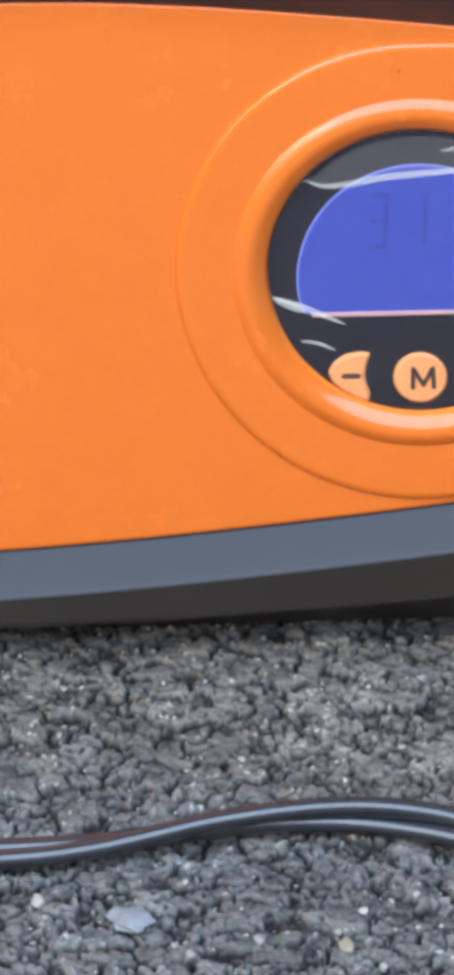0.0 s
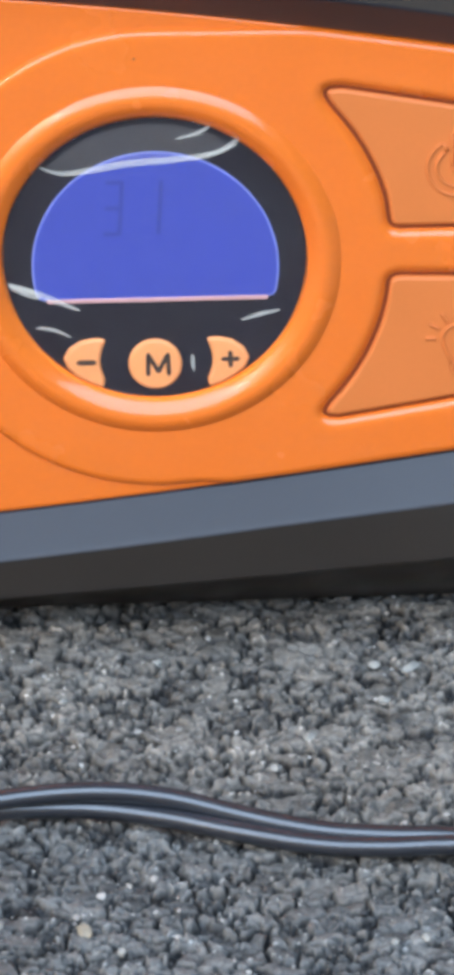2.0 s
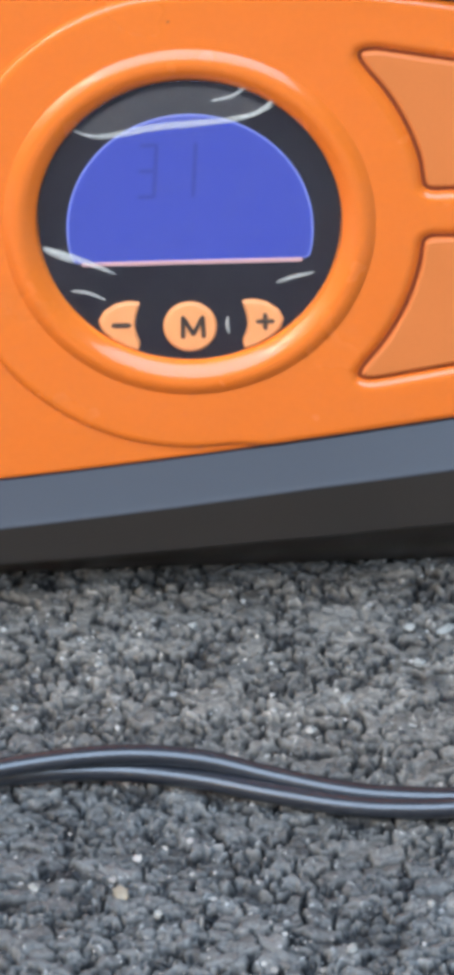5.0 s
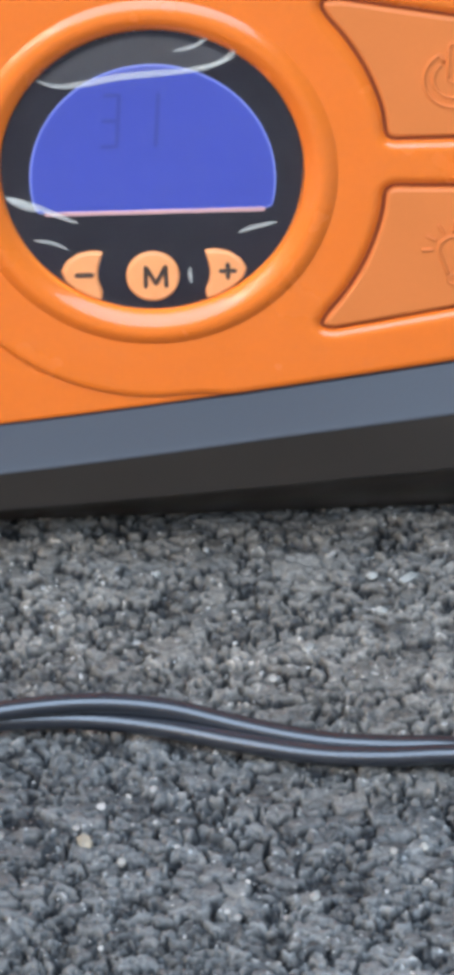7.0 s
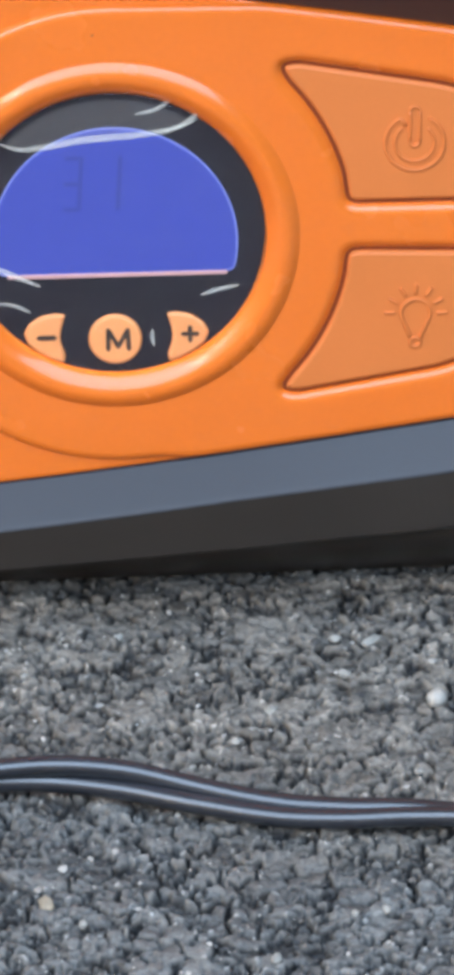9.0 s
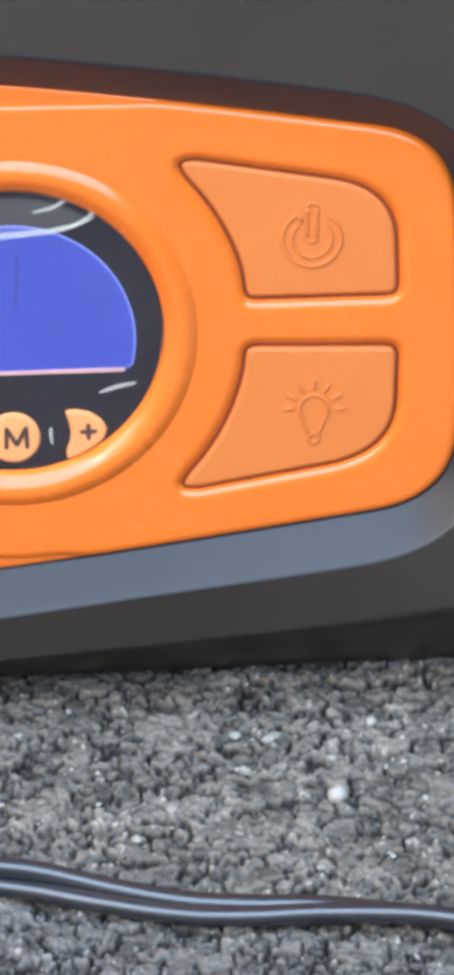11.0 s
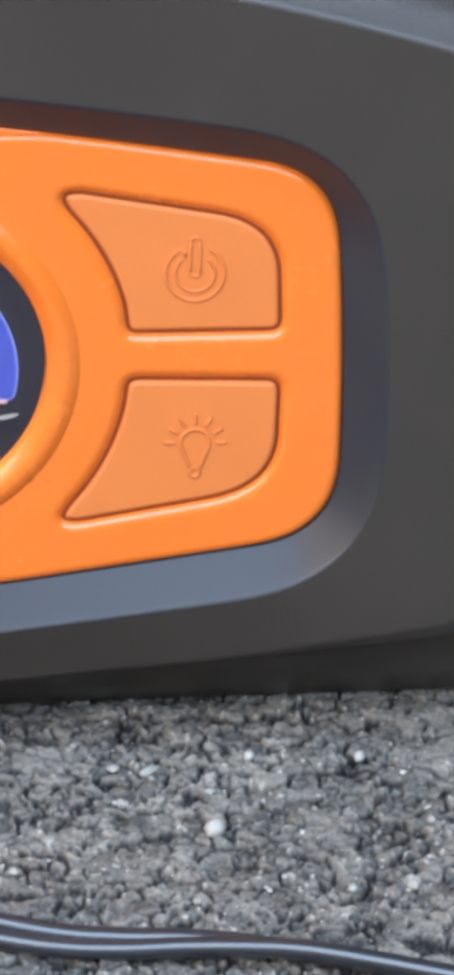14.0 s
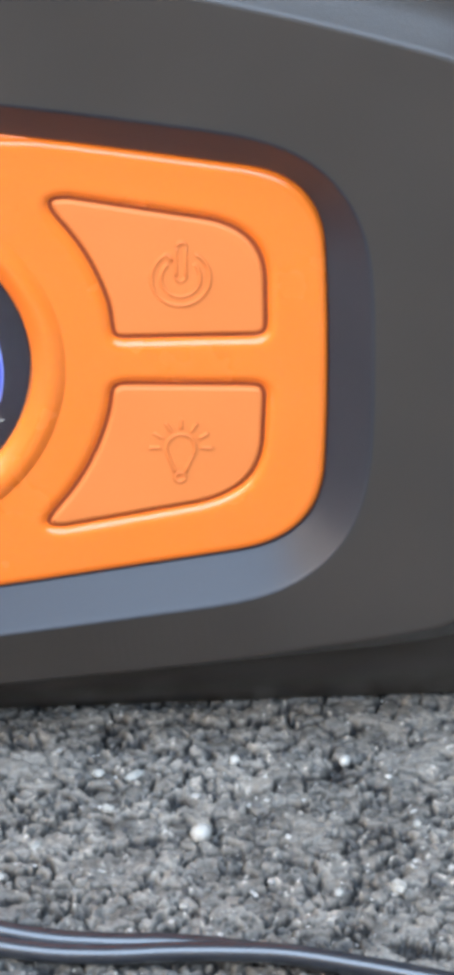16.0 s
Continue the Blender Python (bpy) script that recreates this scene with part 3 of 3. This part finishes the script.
# loosened film, with its reflected haze put into the pale colour
patch = part("protective_film", slab(film, [(0, -0.44), (0, -0.42)]), HAZE, dial, "protective film loosened over the dial top, its hazy reflection painted pale")
patch.visible_shadow = False
crease([(-19, 92.4), (-15.5, 91.3), (-11, 91.8), (-5, 93.0), (3, 93.8), (9, 94.6), (14, 96.6)], 0.62)
crease([(6.5, 94.6), (10.5, 95.2), (13.2, 96.9), (14.4, 98.2)], 0.4)
crease([(3.5, 97.5), (7, 98.4), (9.5, 100.0)], 0.35)
crease([(-24.6, 71.6), (-20, 70.0), (-16, 68.2), (-12.3, 66.6)], 0.5)
crease([(-24.4, 71.2), (-21.5, 70.0), (-19, 68.9)], 0.75)
crease([(-20, 63.5), (-17, 63.2), (-14, 61.8)], 0.32)
crease([(14.4, 65.0), (17.5, 66.1), (21, 66.9)], 0.4)
crease([(6.6, 55.6), (6.3, 57.4), (6.4, 58.8)], 0.35)


for x, y in ((-35.4, 92.3), (-3.2, 111.6)):
    bm = bmesh.new()
    lump(bm, x, y, -0.98 if x < -30 else 0.0, 0.24, 0.2, 0.08, 0.4, 0.3, 1)
    part("dirt_speck", bm, DIRT, panel, "tiny dark speck of dirt")

# rubber push buttons
def push_button(name, outline, top, label):
    bm = bmesh.new()
    # added ring in the gap, its dark colour painting the shade there
    bridge(bm, ring(bm, grown(outline, 0.1), -1.2), ring(bm, grown(outline, -0.8), -1.3))
    part("gap_shade", bm, GAP_SHADE, panel, "dark brown strip painted as the shade in the gap round a button")
    return part(name, slab(grown(outline, -0.72), [(0.8, -4.2), (0.0, -4.2), (0.0, top - 0.42), (-0.1, top - 0.25), (-0.3, top - 0.09), (-0.7, top)]), RUBBER, inflator, label)


def line(a, b, n=6):
    return [(a[0] + (b[0] - a[0]) * i / n, a[1] + (b[1] - a[1]) * i / n) for i in range(n + 1)]


def icon(parent, top, lines):
    bm = bmesh.new()
    for pts, r in lines:
        sweep(bm, [Vector((x, y, top + 0.1)) for x, y in pts], r * 1.1, 0.95, 8)
    part("icon", bm, RUBBER, parent)


up = push_button("power_button", UPPER, -0.55, "peach-orange rubber button with a raised power symbol")
icon(up, -0.55, [(arc(50, 92.4, 4.9, 118, 422, 40), 0.28), (arc(50, 92.4, 3.3, 130, 410, 34), 0.26), (arc(50, 92.4, 3.3, 130, 118, 2)[-1:] + arc(50, 92.4, 4.9, 118, 118, 1)[:1], 0.26),
          (line((49.2, 98.0), (49.2, 92.6)), 0.25), (line((50.8, 98.0), (50.8, 92.6)), 0.25), (arc(50, 92.6, 0.8, 180, 360, 8), 0.26), (arc(50, 98.0, 0.8, 180, 0, 8), 0.26)])
dn = push_button("light_button", LOWER, -0.22, "peach-orange rubber button with a raised light bulb symbol")
bulb = arc(50.6, 61.8, 2.45, -30, 210, 26)
icon(dn, -0.22, [(bulb + line(bulb[-1], (49.75, 57.3))[1:], 0.27), (line(bulb[0], (51.45, 57.3)), 0.27), (arc(50.6, 56.4, 0.85, 0, 360, 18), 0.27)]
     + [(line((50.6 + 3.5 * math.cos(radians(a)), 61.8 + 3.5 * math.sin(radians(a))), (50.6 + 5.3 * math.cos(radians(a)), 61.8 + 5.3 * math.sin(radians(a)))), 0.28)
        for a in (0, 30, 60, 90, 120, 150, 180)])

# black housing: sloped frame round the panel, front face, flanks that swell backward and a flat base
HOUSE = ccw(rounded([(106, 84, 40), (103, 129.8, 13), (60, 141.6, 30), (-20, 155, 50), (-100, 152, 40), (-150, 130, 20), (-152, 80, 40), (-148, 11, 18),
                     (-60, 12.4, 40), (20, 18.0, 40), (70, 26.0, 20), (106, 32.6, 15)], 1.5))
OUTER = grown(PANEL, 7.2)
for _ in range(90):
    OUTER = [(OUTER[i - 1] + OUTER[i] * 2 + OUTER[(i + 1) % len(OUTER)]) / 4 for i in range(len(OUTER))]


OUTER = [o + Vector((0, 0.95 * min(1, max(0, (66 - o.x) / 45)))) if o.y < 60 else o for o in OUTER]


def band(g):
    return [p.lerp(o, g / 7.2) for p, o in zip(PANEL, OUTER)]


bm = bmesh.new()
rs = [ring(bm, band(g), h) for g, h in ((0.02, -3.0), (0.03, -1.15), (0.12, -0.93), (0.4, -0.72), (0.7, -0.46), (0.95, -0.248), (5.95, 3.988), (6.2, 4.2), (6.5, 4.44), (6.85, 4.74), (7.15, 4.93), (7.5, 5.0))]
for a, b in zip(rs, rs[1:]):
    bridge(bm, b, a)
part("panel_surround", bm, BEZEL, inflator, "sloped satin black frame round the orange panel")
bm = slab(HOUSE, [(-20, -80), (6, -80), (11, -72), (12, -40), (11.8, -20), (10.6, -9.5), (8.6, -4.4), (4.4, 0.5), (4.0, 0.93), (1.1, 4.1), (0.85, 4.4), (0.6, 4.7), (0.2, 4.92), (-0.4, 5.0)],
          [band(7.5)], [(0, 5.0), (0, 4.0)], bottom=True)
c13, s13 = math.cos(radians(LEAN)), math.sin(radians(LEAN))
for v in bm.verts:  # the face leans back below the panel's frame
    rim_v = 25.2 + (v.co.x / MM - 3) * (0.13 if v.co.x < 0.003 else 0.172)
    if v.co.z < 0.0052:
        v.co.z -= 0.3 * min(9 * MM, max(0, rim_v * MM - v.co.y)) * (0 if v.co.z < -0.03 else min(1, max(0, (0.085 - v.co.x) / 0.05)))
for v in bm.verts:  # the underside is tucked in, and cut flat where it meets the ground
    edge_v = 11.2 if v.co.x < -0.06 else 11.2 + (v.co.x + 0.06) * 1000 * 0.1
    if v.co.y < edge_v * MM and v.co.z < 0.0045:
        v.co.y += (edge_v * MM - v.co.y) * 0.45
    if v.co.y > 0.1 and -0.012 < v.co.z < 0.0045:  # the top shoulder slopes more gently
        v.co.z = 0.005 - (0.005 - v.co.z) * 0.8
    z = v.co.y * c13 + v.co.z * s13
    if z < 0.0004:
        v.co.y += (0.0004 - z) / c13
part("housing", bm, BLACK, inflator, "matte dark charcoal plastic housing")

# tapered base that carries the housing
foot = ccw(rounded([(128, 23.6, 8), (128, 74, 8), (-168, 60, 8), (-168, 9.0, 8)], 2.0))
bm = slab(foot, [(0.0, 0.2), (0.8, 1.6), (5.2, 7.0), (9.6, 14.0), (12.0, 23.0), (8.0, 27.0)])
for v in bm.verts:  # lower and less flared where the housing sits closer to the ground
    low = 0.15 + 0.85 * min(1, max(0, (v.co.x + 0.08) / 0.185))
    if v.co.y < 0.04:
        v.co.y += MM * min(12, 0.7 * v.co.z / MM) * (1 - low)
    v.co.z *= low
base = part("base", bm, BLACK, inflator, "matte black base that tapers in towards the ground")
base.matrix_basis = pose(0, 0, 0, LEAN - 90, 0, 0)

# ---- the twin cord in front of it ----
KNOTS = [(-420, -60, 180), (-300, -72, 185), (-180, -60, 190), (-110, -50.5, 185), (-69, -47.6, 172), (-55, -46.2, 158), (-45, -44.2, 140), (-34, -41.6, 118), (-22, -39.5, 102), (-10, -38.9, 78), (2, -40.2, 48),
         (14, -43.2, 18), (26, -46.0, 4), (38, -47.2, -6), (48, -47.4, -16), (58, -48.6, -32), (68, -50.4, -46), (80, -53.6, -50), (98, -58.5, -46), (130, -66, -30), (220, -75, 10), (420, -62, 0)]


def spline(knots, n):
    out = []
    for i in range(len(knots) - 1):
        a, b, d, e = (np.array(knots[min(max(i + q, 0), len(knots) - 1)], float) for q in (-1, 0, 1, 2))
        for j in range(n):
            t = j / n
            out.append(0.5 * (2 * b + (d - a) * t + (2 * a - 5 * b + 4 * d - e) * t * t + (3 * b - a - 3 * d + e) * t ** 3))
    return out + [np.array(knots[-1], float)]


cord = tagged(new("power_cord"), "glossy black two-core power cord twisting across the asphalt", "power cord")
R = 1.72
for sgn in (1, -1):
    bm = bmesh.new()
    pts = []
    for x, y, a in spline(KNOTS, 12):
        a = radians(a)
        lift = 0.45 + R + R * abs(math.sin(a))
        pts.append(Vector((x, y + sgn * R * 0.97 * math.cos(a), lift + sgn * R * 0.97 * math.sin(a))))
    sweep(bm, pts, R, 1.0, 20)
    part("core", bm, CORD, cord)
